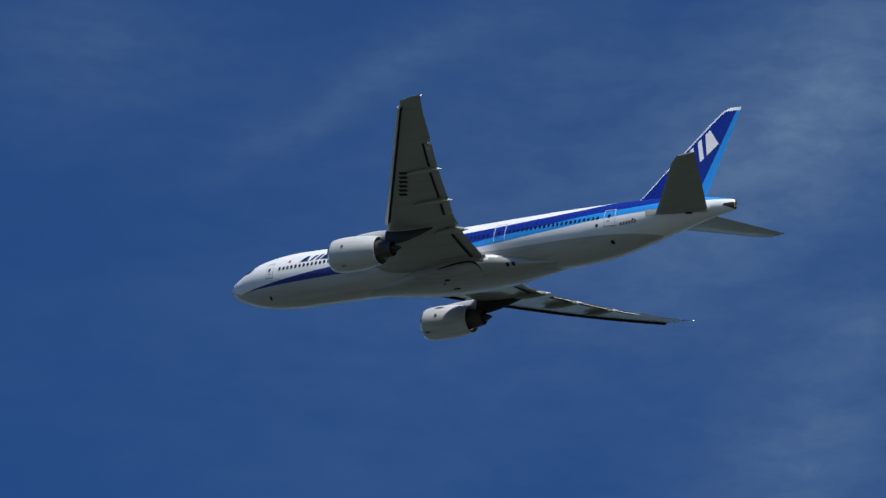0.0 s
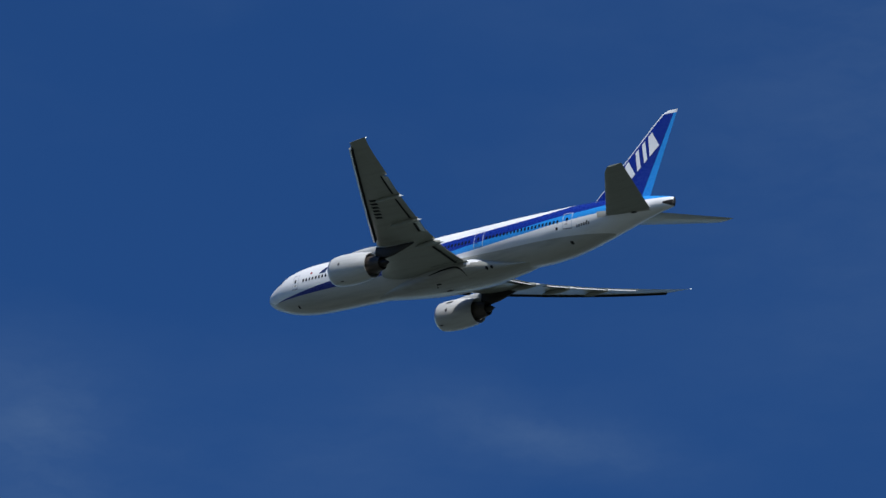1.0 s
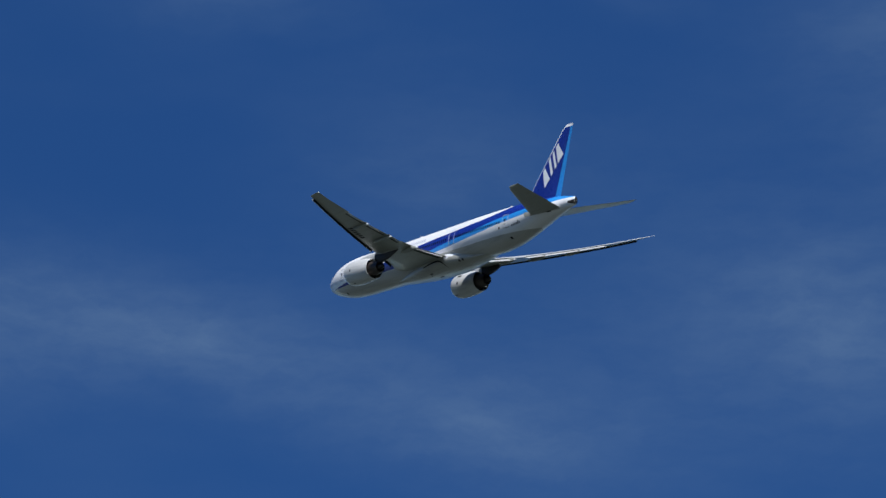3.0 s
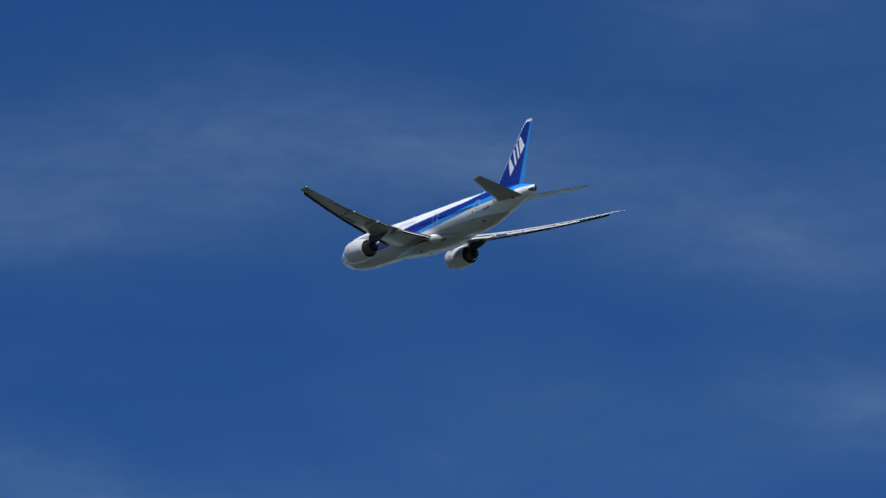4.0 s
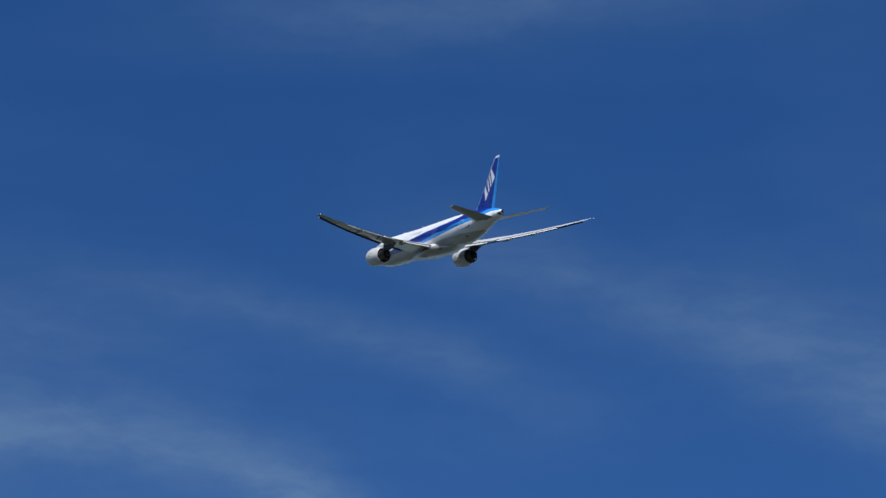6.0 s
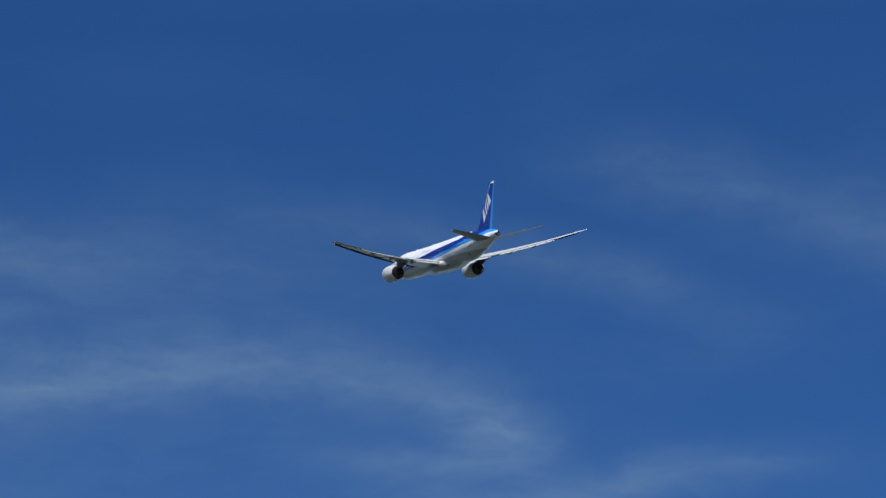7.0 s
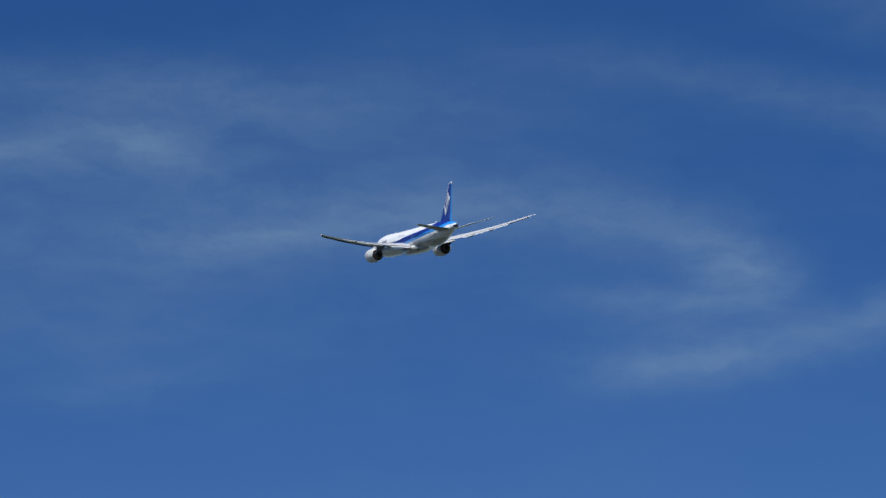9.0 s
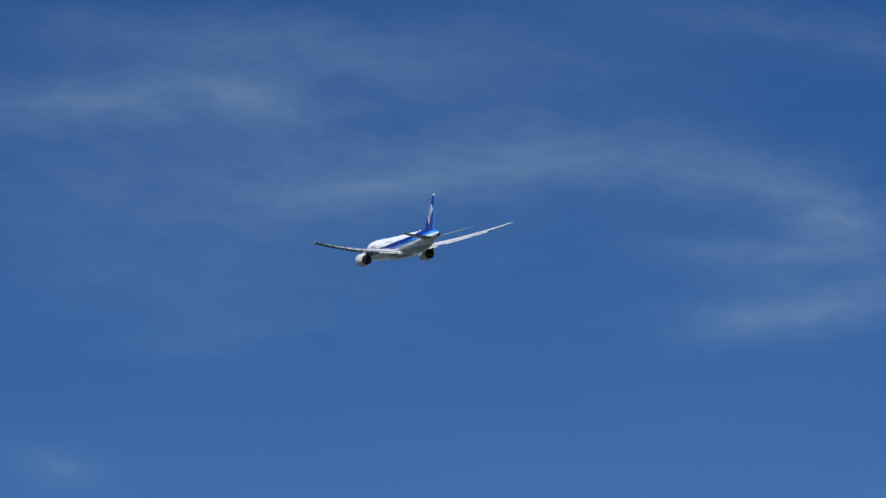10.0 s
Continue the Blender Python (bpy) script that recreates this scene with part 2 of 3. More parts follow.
# ---- ground ----


def ground():
    rings = [[(r * math.cos(a * math.tau / 64), r * math.sin(a * math.tau / 64), 0) for a in range(64)] for r in (1, 40, 300, 1500, 4900, 20000)]
    v, f, _ = loft(rings, caps=False)
    f.append(tuple(range(64)))
    ob = new("ground", mesh_of("ground", v, f, [GROUND], smooth=False))
    return tagged(ob, "flat dark green ground below the aircraft, unseen, toned for bounced light", "ground", kind="structure")


ground()

# ---- airliner: fuselage ----
PROFILE_S = (0, .05, .22, .55, 1.1, 2, 3, 4, 5, 6.5, 8, 10, 44, 47, 50, 53, 56, 59, 61, 62.4, 62.75)
PROFILE_TOP = (-.75, -.53, -.25, .08, .50, 1.05, 1.68, 2.16, 2.50, 2.83, 3.0, 3.1, 3.1, 3.1, 3.1, 3.06, 2.92, 2.62, 2.35, 2.08, 1.95)
PROFILE_BOTTOM = (-.75, -.98, -1.25, -1.5, -1.82, -2.13, -2.42, -2.63, -2.79, -2.95, -3.05, -3.1, -3.1, -2.85, -2.3, -1.55, -.75, .05, .52, .76, .86)
PROFILE_WIDTH = (0, .27, .60, .95, 1.38, 1.82, 2.22, 2.52, 2.74, 2.94, 3.05, 3.1, 3.1, 3.04, 2.80, 2.40, 1.90, 1.30, .82, .42, .26)


def smooth_table(xs, ys):
    """A monotone cubic through a table."""
    xs, ys = np.array(xs, float), np.array(ys, float)
    h, d = np.diff(xs), np.diff(ys) / np.diff(xs)
    m = np.zeros(len(xs))
    for i in range(1, len(xs) - 1):
        if d[i - 1] * d[i] > 0:
            w1, w2 = 2 * h[i] + h[i - 1], h[i] + 2 * h[i - 1]
            m[i] = (w1 + w2) / (w1 / d[i - 1] + w2 / d[i])
    m[0], m[-1] = d[0], d[-1]

    def value(x):
        x = min(max(x, xs[0]), xs[-1])
        i = min(int(np.searchsorted(xs, x, side="right")) - 1, len(xs) - 2)
        t = (x - xs[i]) / h[i]
        return float((2 * t**3 - 3 * t**2 + 1) * ys[i] + (t**3 - 2 * t**2 + t) * h[i] * m[i] + (3 * t**2 - 2 * t**3) * ys[i + 1] + (t**3 - t**2) * h[i] * m[i + 1])

    return value


profile_top, profile_bottom, body_width = (smooth_table(PROFILE_S, p) for p in (PROFILE_TOP, PROFILE_BOTTOM, PROFILE_WIDTH))
body_sag = smooth_table((0, 3, 7, 20, 32, 44, 58, 63), (-.08, -.28, -.42, -.42, -.22, 0, 0, -.10))  # the hull bends down towards its ends


def body_top(s):
    return profile_top(s) + body_sag(s)


def body_bottom(s):
    return profile_bottom(s) + body_sag(s)


# livery: heights of the edges between white and deep blue, deep and sky blue, sky blue and grey
edge_white = smooth_table((2.4, 5.2, 8.5, 11.5, 14.5, 20, 26, 32.2, 35.8, 40.6, 44, 46.5, 48.5, 50.2), (-1.88, -1.72, -1.38, -1.02, -.75, -.15, .52, 1.04, 1.24, 1.58, 1.84, 2.12, 2.50, 3.10))
edge_blue = smooth_table((2.4, 5.2, 8.5, 14.5, 20, 26, 32.2, 35.8, 40.6, 44, 47.3, 50.7, 53.8, 57, 59.5, 62), (-1.88, -1.90, -1.84, -1.68, -1.6, -1.1, -.40, -.03, .40, .76, 1.10, 1.36, 1.70, 2.2, 2.75, 2.9))
edge_sky = smooth_table((2.4, 5.2, 8.5, 14.5, 20, 26, 32.2, 35.8, 40.6, 44, 47.3, 50.7, 53.8, 57, 59.5, 62), (-1.88, -1.90, -1.84, -1.68, -1.6, -1.38, -1.0, -.77, -.33, -.05, .30, .60, .92, 1.4, 1.80, 1.9))

edge_grey = smooth_table((2.4, 5.2, 8.5, 14.5, 20, 26, 36, 44, 50, 53, 54.6), (-1.88, -1.90, -1.84, -1.68, -1.62, -1.50, -1.46, -1.36, -1.28, -1.24, -1.20))


def body_angle(s, z):
    top, bottom = body_top(s), body_bottom(s)
    return math.asin(max(-1, min(1, (z - (top + bottom) / 2) / max((top - bottom) / 2, 1e-6))))


def body_point(s, z, side=1, out=0.0):
    """The skin of the fuselage at s and z on one side (1: left), moved outward."""
    top, bottom, w = body_top(s), body_bottom(s), body_width(s)
    a = body_angle(s, z)
    y, h = w * math.cos(a), (top - bottom) / 2
    ny, nz = math.cos(a) / max(w, .05), math.sin(a) / max(h, .05)
    size = math.hypot(ny, nz)
    return at(s, side * (y + out * ny / size), (top + bottom) / 2 + h * math.sin(a) + out * nz / size)


def skin(corners, side=1, out=0.02, steps=(4, 4)):
    """A patch on the fuselage between four corners (s, z), in order round it."""
    (a, b, c, d), (nu, nv) = corners, steps
    verts, faces = [], []
    for i in range(nu + 1):
        for j in range(nv + 1):
            u, v = i / nu, j / nv
            s = (1 - u) * ((1 - v) * a[0] + v * d[0]) + u * ((1 - v) * b[0] + v * c[0])
            z = (1 - u) * ((1 - v) * a[1] + v * d[1]) + u * ((1 - v) * b[1] + v * c[1])
            verts.append(body_point(s, z, side, out))
    for i in range(nu):
        for j in range(nv):
            k = i * (nv + 1) + j
            faces.append((k, k + 1, k + nv + 2, k + nv + 1))
    return verts, faces


def joined(*shapes):
    verts, faces = [], []
    for v, f in shapes:
        faces += [tuple(i + len(verts) for i in q) for q in f]
        verts += v
    return verts, faces


def fuselage(parent):
    stations = sorted({0.0, 0.02, .05, .1, .16, .22, .3, .42, .55, .8, 1.1, 1.5, *[2 + .5 * i for i in range(17)], *[11 + 1.0 * i for i in range(34)], *[44.5 + .5 * i for i in range(37)], 62.75})
    per, rings = 10, []
    for s in stations:
        top, bottom, w = body_top(s), body_bottom(s), body_width(s)
        knots = [math.pi / 2]
        for edge in (edge_white, edge_blue, edge_sky, edge_grey):
            limit = s if s > 2.4 else 2.4
            z = edge(limit) if s > 2.4 else bottom + (top - bottom) * (0.13 + (2.4 - s) * 0.10)
            if edge is edge_white and s > 50.2 or edge is edge_blue and s > 61:
                z = top
            if edge is edge_grey and s > 54.6:
                z = bottom
            knots.append(min(knots[-1], body_angle(s, min(z, top))))
        knots.append(-math.pi / 2)
        angles = []
        for k in range(5):
            angles += [knots[k] + (knots[k + 1] - knots[k]) * j / per for j in range(per)]
        angles.append(-math.pi / 2)
        half = [(w * math.cos(a), (top + bottom) / 2 + (top - bottom) / 2 * math.sin(a)) for a in angles]
        ring = [at(s, y, z) for y, z in half] + [at(s, -y, z) for y, z in half[-2:0:-1]]
        rings.append(ring)
    v, f, cells = loft(rings)
    count = len(rings[0])
    slots = []
    for i, j in cells:
        k = j if j < 5 * per else count - 1 - j
        slots.append(4 if j < 0 else (0, 1, 2, 0, 3)[min(k // per, 4)])
    me = bpy.data.meshes.new("fuselage")
    me.from_pydata(v, [], f)
    for m in (WHITE, DARK_BLUE, LIGHT_BLUE, GREY, BLACK):
        me.materials.append(m)
    me.polygons.foreach_set("material_index", slots)
    bm = bmesh.new()
    bm.from_mesh(me)
    bmesh.ops.remove_doubles(bm, verts=bm.verts, dist=0.002)
    bmesh.ops.recalc_face_normals(bm, faces=bm.faces)
    bm.to_mesh(me)
    bm.free()
    me.polygons.foreach_set("use_smooth", [True] * len(me.polygons))
    return part("fuselage", me, parent, "white, deep blue, sky blue and grey painted fuselage")


def window_line(s):
    return -0.12 + (s - 8) * 0.0155


def rounded(s, z, w, h, side, out, steps=10):
    """A rounded rectangular patch on the fuselage."""
    rim = []
    for i in range(steps * 2):
        a = i * math.tau / (steps * 2)
        c, d = math.cos(a), math.sin(a)
        rim.append(body_point(s + w / 2 * math.copysign(abs(c) ** .55, c), z + h / 2 * math.copysign(abs(d) ** .55, d), side, out))
    return [body_point(s, z, side, out)] + rim, [(0, 1 + i, 1 + (i + 1) % len(rim)) for i in range(len(rim))]


def door(s0, s1, z0, z1, body, material, label):
    """A cabin door of the left side: its raised painted outline, its window, sill and handle."""
    t = 0.075
    v, f = joined(skin([(s0, z0), (s0 + t, z0), (s0 + t, z1), (s0, z1)], 1, .025, (1, 10)), skin([(s1 - t, z0), (s1, z0), (s1, z1), (s1 - t, z1)], 1, .025, (1, 10)),
                  skin([(s0, z1 - t), (s1, z1 - t), (s1, z1), (s0, z1)], 1, .025, (6, 1)))
    d = part("cabin_door", mesh_of("cabin_door", v, f, [material]), body, label)
    v, f = skin([(s0, z0), (s1, z0), (s1, z0 + t), (s0, z0 + t)], 1, .027, (6, 1))
    part("door_sill", mesh_of("door_sill", v, f, [SEAM]), d)
    w = window_line((s0 + s1) / 2)
    v, f = rounded((s0 + s1) / 2 - .05, w + .1, .30, .40, 1, .03)
    part("door_window", mesh_of("door_window", v, f, [GLASS]), d)
    v, f = skin([(s0 + .3, w - .5), (s0 + .7, w - .5), (s0 + .7, w - .42), (s0 + .3, w - .42)], 1, .03, (2, 1))
    part("door_handle", mesh_of("door_handle", v, f, [SEAM]), d)


# the airline mark's plain shapes: a wedge, two bars, a wedge; where each begins and ends at its foot and at its head
MARK = ((0.03, .30, .20, .30), (.36, .46, .50, .59), (.555, .645, .69, .78), (.71, .98, .87, .98))


def fittings(body, whole):
    for side in (1, -1):
        s = 8.05
        while s < 48.2:
            if not (34.9 < s < 37.3 or 16.2 < s < 18.0):
                v, f = rounded(s, window_line(s), .29, .40, side, .02, 6)
                part("cabin_window", mesh_of("cabin_window", v, f, [GLASS]), body)
            s += .533
        # cockpit glazing: three panes a side
        for quad in ([(1.80, .45), (2.25, .32), (2.95, 1.18), (2.72, 1.42)], [(2.32, .30), (2.95, .25), (3.50, 1.00), (3.03, 1.14)], [(3.05, .25), (3.65, .38), (3.95, .85), (3.58, .98)]):
            v, f = skin(quad, side, .02, (5, 5))
            part("cockpit_window", mesh_of("cockpit_window", v, f, [GLASS]), body)
    door(6.2, 7.2, -1.08, .80, whole, BRONZE, "white door outlined in grey, just behind the cockpit")
    door(35.45, 36.85, -.66, 1.50, whole, DOOR_LINE, "blue door outlined in white")
    door(48.75, 50.05, -.52, 1.42, whole, DOOR_LINE, "door outlined in white, near the tail")
    # round flag disc, drain masts, vents and outflow openings of the left side and belly
    v, f = rounded(9.2, .66, .34, .30, 1, .02)
    part("flag_disc", mesh_of("flag_disc", v, f, [RED]), body, "small red disc")
    for s, z, w, h in ((47.95, -.33, .30, .34), (49.4, -1.89, .40, .30), (6.43, -2.88, .3, .3), (52.0, .08, .2, .2)):
        v, f = rounded(s, z, w, h, 1, .02)
        part("air_outlet", mesh_of("air_outlet", v, f, [BLACK]), body)
    # registration near the tail: plain dark bars
    for i in range(6):
        s = 50.55 + i * .31
        v, f = skin([(s, -.50 + i * .045), (s + .20, -.49 + i * .045), (s + .24, -.18 + i * .045), (s + .05, -.19 + i * .045)], 1, .02, (2, 2))
        part("registration_bar", mesh_of("registration_bar", v, f, [SEAM]), body)
    # airline mark behind the cockpit: slanted deep blue shapes; a row of small grey bars over the wing
    for low0, low1, top0, top1 in MARK:
        v, f = skin([(10.45 + 3.9 * low0, .38), (10.45 + 3.9 * low1, .38), (10.6 + 3.9 * top1, 1.08), (10.6 + 3.9 * top0, 1.08)], 1, .02, (4, 4))
        part("airline_mark", mesh_of("airline_mark", v, f, [NAVY]), body)
    for i in range(9):
        s = 23.6 + i * .62
        v, f = skin([(s, 1.05), (s + .36, 1.05), (s + .42, 1.55), (s + .08, 1.55)], 1, .02, (2, 2))
        part("slogan_bar", mesh_of("slogan_bar", v, f, [BRONZE]), body)
    # blade aerials on the roof
    for s in (14.0, 24.0, 47.0):
        z = body_top(s) - .05
        rings = [[at(s - .30 * k + lift * .35, .035 * w, z + lift) for k, w in ((1, 0), (0, 1), (-1, 0), (0, -1))] for lift in (0, .38)]
        v, f, _ = loft(rings)
        part("blade_aerial", mesh_of("blade_aerial", v, f, [WHITE], smooth=False), body)


# Grey fairing skin; white on its rear upper faces paints in the sunlight there.
def sun_patched(name, v, f, height):
    me = mesh_of(name, v, f, [FAIRING, WHITE])
    for poly in me.polygons:
        poly.material_index = 1 if poly.center[2] > height - .25 * (poly.center[0] + 3) and poly.center[0] < -2 else 0
    return me


def belly_fairing(parent):
    """The wing-to-body fairing under the middle of the fuselage."""
    stops = (17.5, 20, 23, 27, 29.5, 32, 35, 36.5, 37.6, 38.6, 41, 43.2)
    half = smooth_table(stops, (.7, 1.25, 1.95, 2.75, 3.1, 3.2, 3.0, 2.66, 2.36, 2.1, 1.5, .8))
    low = smooth_table(stops, (-3.0, -3.2, -3.5, -3.78, -3.85, -3.85, -3.78, -3.68, -3.58, -3.48, -3.2, -2.95))
    high = smooth_table(stops, (-2.5, -2.1, -1.6, -1.2, -1.0, -.9, -1.0, -1.3, -1.65, -2.0, -2.6, -2.8))
    rings = []
    for i in range(52):
        s = 17.5 + i * .5
        c, h = (high(s) + low(s)) / 2 + body_sag(s), (high(s) - low(s)) / 2
        ring = []
        for j in range(48):
            a = j * math.tau / 48
            ca, sa_ = math.cos(a), math.sin(a)
            ring.append(at(s, half(s) * math.copysign(abs(ca) ** .85, ca), c + h * math.copysign(abs(sa_) ** .85, sa_)))
        rings.append(ring)
    v, f, _ = loft(rings)
    fairing = part("belly_fairing", sun_patched("belly_fairing", v, f, -2.45), parent, "soiled grey bulged belly fairing, with shade and a sunlit patch painted in")
    # flush inlets and outlets
    for s, y, w, l in ((29.5, 2.0, .34, .8), (29.7, .2, .34, .95), (28.9, 1.5, .24, .3)):
        z = body_sag(s) + (high(s) + low(s)) / 2 - (high(s) - low(s)) / 2 * (1 - abs(y / half(s)) ** 2.353) ** .425 - .02
        ring = [at(s + l / 2 * math.cos(a * math.tau / 14), y + w / 2 * math.sin(a * math.tau / 14), z - .01) for a in range(14)]
        me = mesh_of("belly_vent", ring + [at(p_s, p_y, z + .25) for p_s, p_y in [(32 - q[0], q[1]) for q in ring]], [tuple(range(14))] + [(i, (i + 1) % 14, 14 + (i + 1) % 14, 14 + i) for i in range(14)], [BLACK], smooth=False)
        part("belly_vent", me, fairing)

    def fairing_point(s, z, out=.02):
        c, h = (high(s) + low(s)) / 2 + body_sag(s), (high(s) - low(s)) / 2
        k = max(-1, min(1, (z - c) / h))
        return at(s, half(s) * (1 - abs(k) ** 2.353) ** .425 + out, z - out * .3)

    # two round outlets behind the wing root
    for s, z in ((37.1, -3.12), (37.75, -3.06)):
        rim = [fairing_point(s + .19 * math.cos(a * math.tau / 12), z + .19 * math.sin(a * math.tau / 12), .03) for a in range(12)]
        part("belly_vent", mesh_of("belly_vent", rim, [tuple(range(12))], [BLACK], smooth=False), fairing)
    # open joint where the wing's underside runs into the fairing, hooked down behind the flap
    line = [(28.6 + .35 * i, -2.95 + .40 * math.sin(math.pi / 2 * i / 11)) for i in range(12)]
    line += [(32.45 + 1.7 * math.sin(math.pi / 2 * i / 8), -2.55 - 1.25 * (1 - math.cos(math.pi / 2 * i / 8))) for i in range(1, 9)]
    verts = []
    for i, (s, z) in enumerate(line):
        w = .04 + .08 * math.sin(math.pi * i / (len(line) - 1))
        verts += [fairing_point(s, z + w), fairing_point(s - (.06 if i > 11 else 0), z - w)]
    part("root_joint", mesh_of("root_joint", verts, [(2 * i, 2 * i + 1, 2 * i + 3, 2 * i + 2) for i in range(len(line) - 1)], [BLACK]), fairing)


# ---- airliner: wings ----


def wing_le(y):
    return 26.9 + .661 * (y - 10.9) - (max(0, 6.5 - y) ** 1.6) * .10


wing_te_table = smooth_table((0, 2.2, 6.3, 9.7, 14.2, 19.7, 24.35, 29.6, 30.4), (34.6, 34.65, 34.75, 34.95, 36.35, 38.1, 39.8, 41.75, 42.2))


def wing_te(y):
    return wing_te_table(y)


def wing_z(y):
    return -2.1 + .13 * (y - 3) + .0022 * (y - 3) ** 2


def wing_point(y, u, upper, side=1, drop=0.0):
    """The wing's skin at span y and chord fraction u."""
    y = min(y, 30.4)
    c = wing_te(y) - wing_le(y)
    t = .135 - .04 * min(1, max(0, y - 3) / 12)
    th = 5 * t * (.2969 * math.sqrt(max(u, 0)) - .1260 * u - .3516 * u**2 + .2843 * u**3 - .1030 * u**4) * c
    camber = .016 * c * math.sin(math.pi * min(1, u)) * (1 if upper else .8)
    twist = math.tan(radians(3.6 - 3.4 * y / 30))
    z = wing_z(y) + (1 - u) * c * twist + camber + (th if upper else -th)
    return at(wing_le(y) + u * c, side * y, z - drop)


FLAPS = ((3.3, 9.2, 2.0), (11.4, 14.0, 1.55), (14.4, 19.2, 1.55), (19.6, 23.3, 1.45))
SLATS = ((4.6, 8.4), (11.2, 15.2), (15.2, 20.0), (20.0, 24.8), (24.8, 29.3))


def sun_topped(name, v, f):
    """Grey below, paler above: shade below and sunlight above are put into the colours."""
    me = mesh_of(name, v, f, [WING_GREY, WING_TOP_LIT], sharp=50)
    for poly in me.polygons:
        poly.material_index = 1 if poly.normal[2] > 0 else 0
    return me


def sun_tipped(name, v, f, x):
    """A grey fairing, its end coloured white for the sunlight that it catches."""
    me = mesh_of(name, v, f, [WING_GREY, WHITE])
    for poly in me.polygons:
        poly.material_index = 1 if poly.center[0] < x else 0
    return me


def wing(parent, side):
    """One wing: main box, slats, flaps, fairings, tip light."""
    ys = [0.0, 1.5, 3.0]
    for y0, y1, _ in FLAPS:
        ys += [y0 - .01, y0, (y0 + y1) / 2, y1, y1 + .01]
    ys += [3.3, 4.5, 6.5, 10.3, 24, 25, 26, 27, 28, 29, 29.35]
    ys += [4.595, 4.6, 8.4, 8.405, 11.195, 11.2, 29.3, 29.305, *[12 + .75 * i for i in range(23)]]
    ys = sorted(set(ys))

    def fore(y):
        c = wing_te(y) - wing_le(y)
        return .30 / c if 4.6 <= y <= 8.4 or 11.2 <= y <= 29.3 else 0.0

    def aft(y):
        c = wing_te(y) - wing_le(y)
        for a, b, w in FLAPS:
            if a <= y <= b:
                return 1 - w / c
        return 1.0

    rings = []
    for y in ys:
        a, b = fore(y), aft(y)
        us = [a + (b - a) * .5 * (1 - math.cos(math.pi * i / 20)) for i in range(21)]
        over = b + (1 - b) * .72
        ring = [wing_point(y, a + (over - a) * .5 * (1 - math.cos(math.pi * i / 20)), True, side) for i in range(21)]
        low = [wing_point(y, u, False, side) for u in us]
        if a > 0:
            # rounded nose behind the slat
            m = [(p + q) / 2 for p, q in zip(ring[0], low[0])]
            ring[0] = (m[0] + .10, m[1], m[2])
            low[0] = (m[0] + .10, m[1], m[2] - .03)
        rings.append(ring + low[::-1])
    v, f, _ = loft(rings)
    w = part("wing", sun_topped("wing", v, f), parent, "grey swept wing bent upward by lift")
    # rounded raked tip
    rings = []
    for k, shut in ((0, 1), (.45, .85), (.8, .5), (1, .08)):
        upper, lower = [], []
        for i in range(13):
            u = .5 * (1 - math.cos(math.pi * i / 12))
            y = 29.35 + k * (.72 + .33 * u)
            p, q = wing_point(y, u, True, side), wing_point(y, u, False, side)
            m = [(a + b) / 2 for a, b in zip(p, q)]
            upper.append(tuple(c + (a - c) * shut for a, c in zip(p, m)))
            lower.append(tuple(c + (a - c) * shut for a, c in zip(q, m)))
        rings.append(upper + lower[::-1])
    v, f, _ = loft(rings)
    part("wing_tip", sun_topped("wing_tip", v, f), w)
    for y0, y1 in SLATS:
        rings = []
        for i in range(7):
            y = y0 + .004 + (y1 - y0 - .008) * i / 6
            c = wing_te(y) - wing_le(y)
            over = [.78 / c * (1 - math.cos(math.pi / 2 * k / 8)) for k in range(9)]
            under = [.40 / c * (1 - math.cos(math.pi / 2 * k / 8)) for k in range(9)]
            ring = [wing_point(y, u, True, side, .12) for u in over[::-1]] + [wing_point(y, u, False, side, .12 + .16 * k / 8) for k, u in enumerate(under[1:])]
            rings.append([(p[0] + .34, p[1], p[2]) for p in ring])
        v, f, cells = loft(rings)
        # black slat back and a black strip behind it paint the gap's shade
        dark = [1 if j == 16 else 0 for i, j in cells]
        strip = []
        for i in range(7):
            y = y0 + (y1 - y0) * i / 6
            c = wing_te(y) - wing_le(y)
            for back in (.02, .36):
                p = wing_point(y, back / c, False, side)
                strip.append((p[0], p[1], p[2] + .05 if back < .1 else p[2] - .01))
        part("slat_gap_shade", mesh_of("slat_gap_shade", strip, [(2 * i, 2 * i + 1, 2 * i + 3, 2 * i + 2) for i in range(6)], [BLACK]), w)
        part("slat", mesh_of("slat", v, f, [GREY, BLACK], dark), w, "pale leading edge slat, extended")
    for y0, y1, wide in FLAPS:
        rings = []
        for i in range(6):
            y = y0 + .05 + (y1 - y0 - .1) * i / 5
            c = wing_te(y) - wing_le(y)
            u0 = 1 - wide / c
            hinge = wing_point(y, u0, True, side)
            thick = hinge[2] - wing_point(y, u0, False, side)[2]
            ring = []
            for k in range(12):
                q = .5 * (1 - math.cos(math.pi * k / 11))
                ring.append((q, thick * .82 * 2.2 * (math.sqrt(q) * .6 - q * .58)))
            low = [(q, -h * .35) for q, h in ring[1:-1]][::-1]
            droop = radians(19)
            place = []
            for q, h in ring + low:
                l = q * (wide - .28)
                dx, dz = l * math.cos(droop) + h * math.sin(droop), -l * math.sin(droop) + h * math.cos(droop)
                te = wing_point(y, 1, True, side)[2]
                base = hinge[2] - thick * .52
                place.append((hinge[0] - .44 - dx, hinge[1], base + (te - base) * q * .75 + dz * .75))
            rings.append(place)
        v, f, _ = loft(rings)
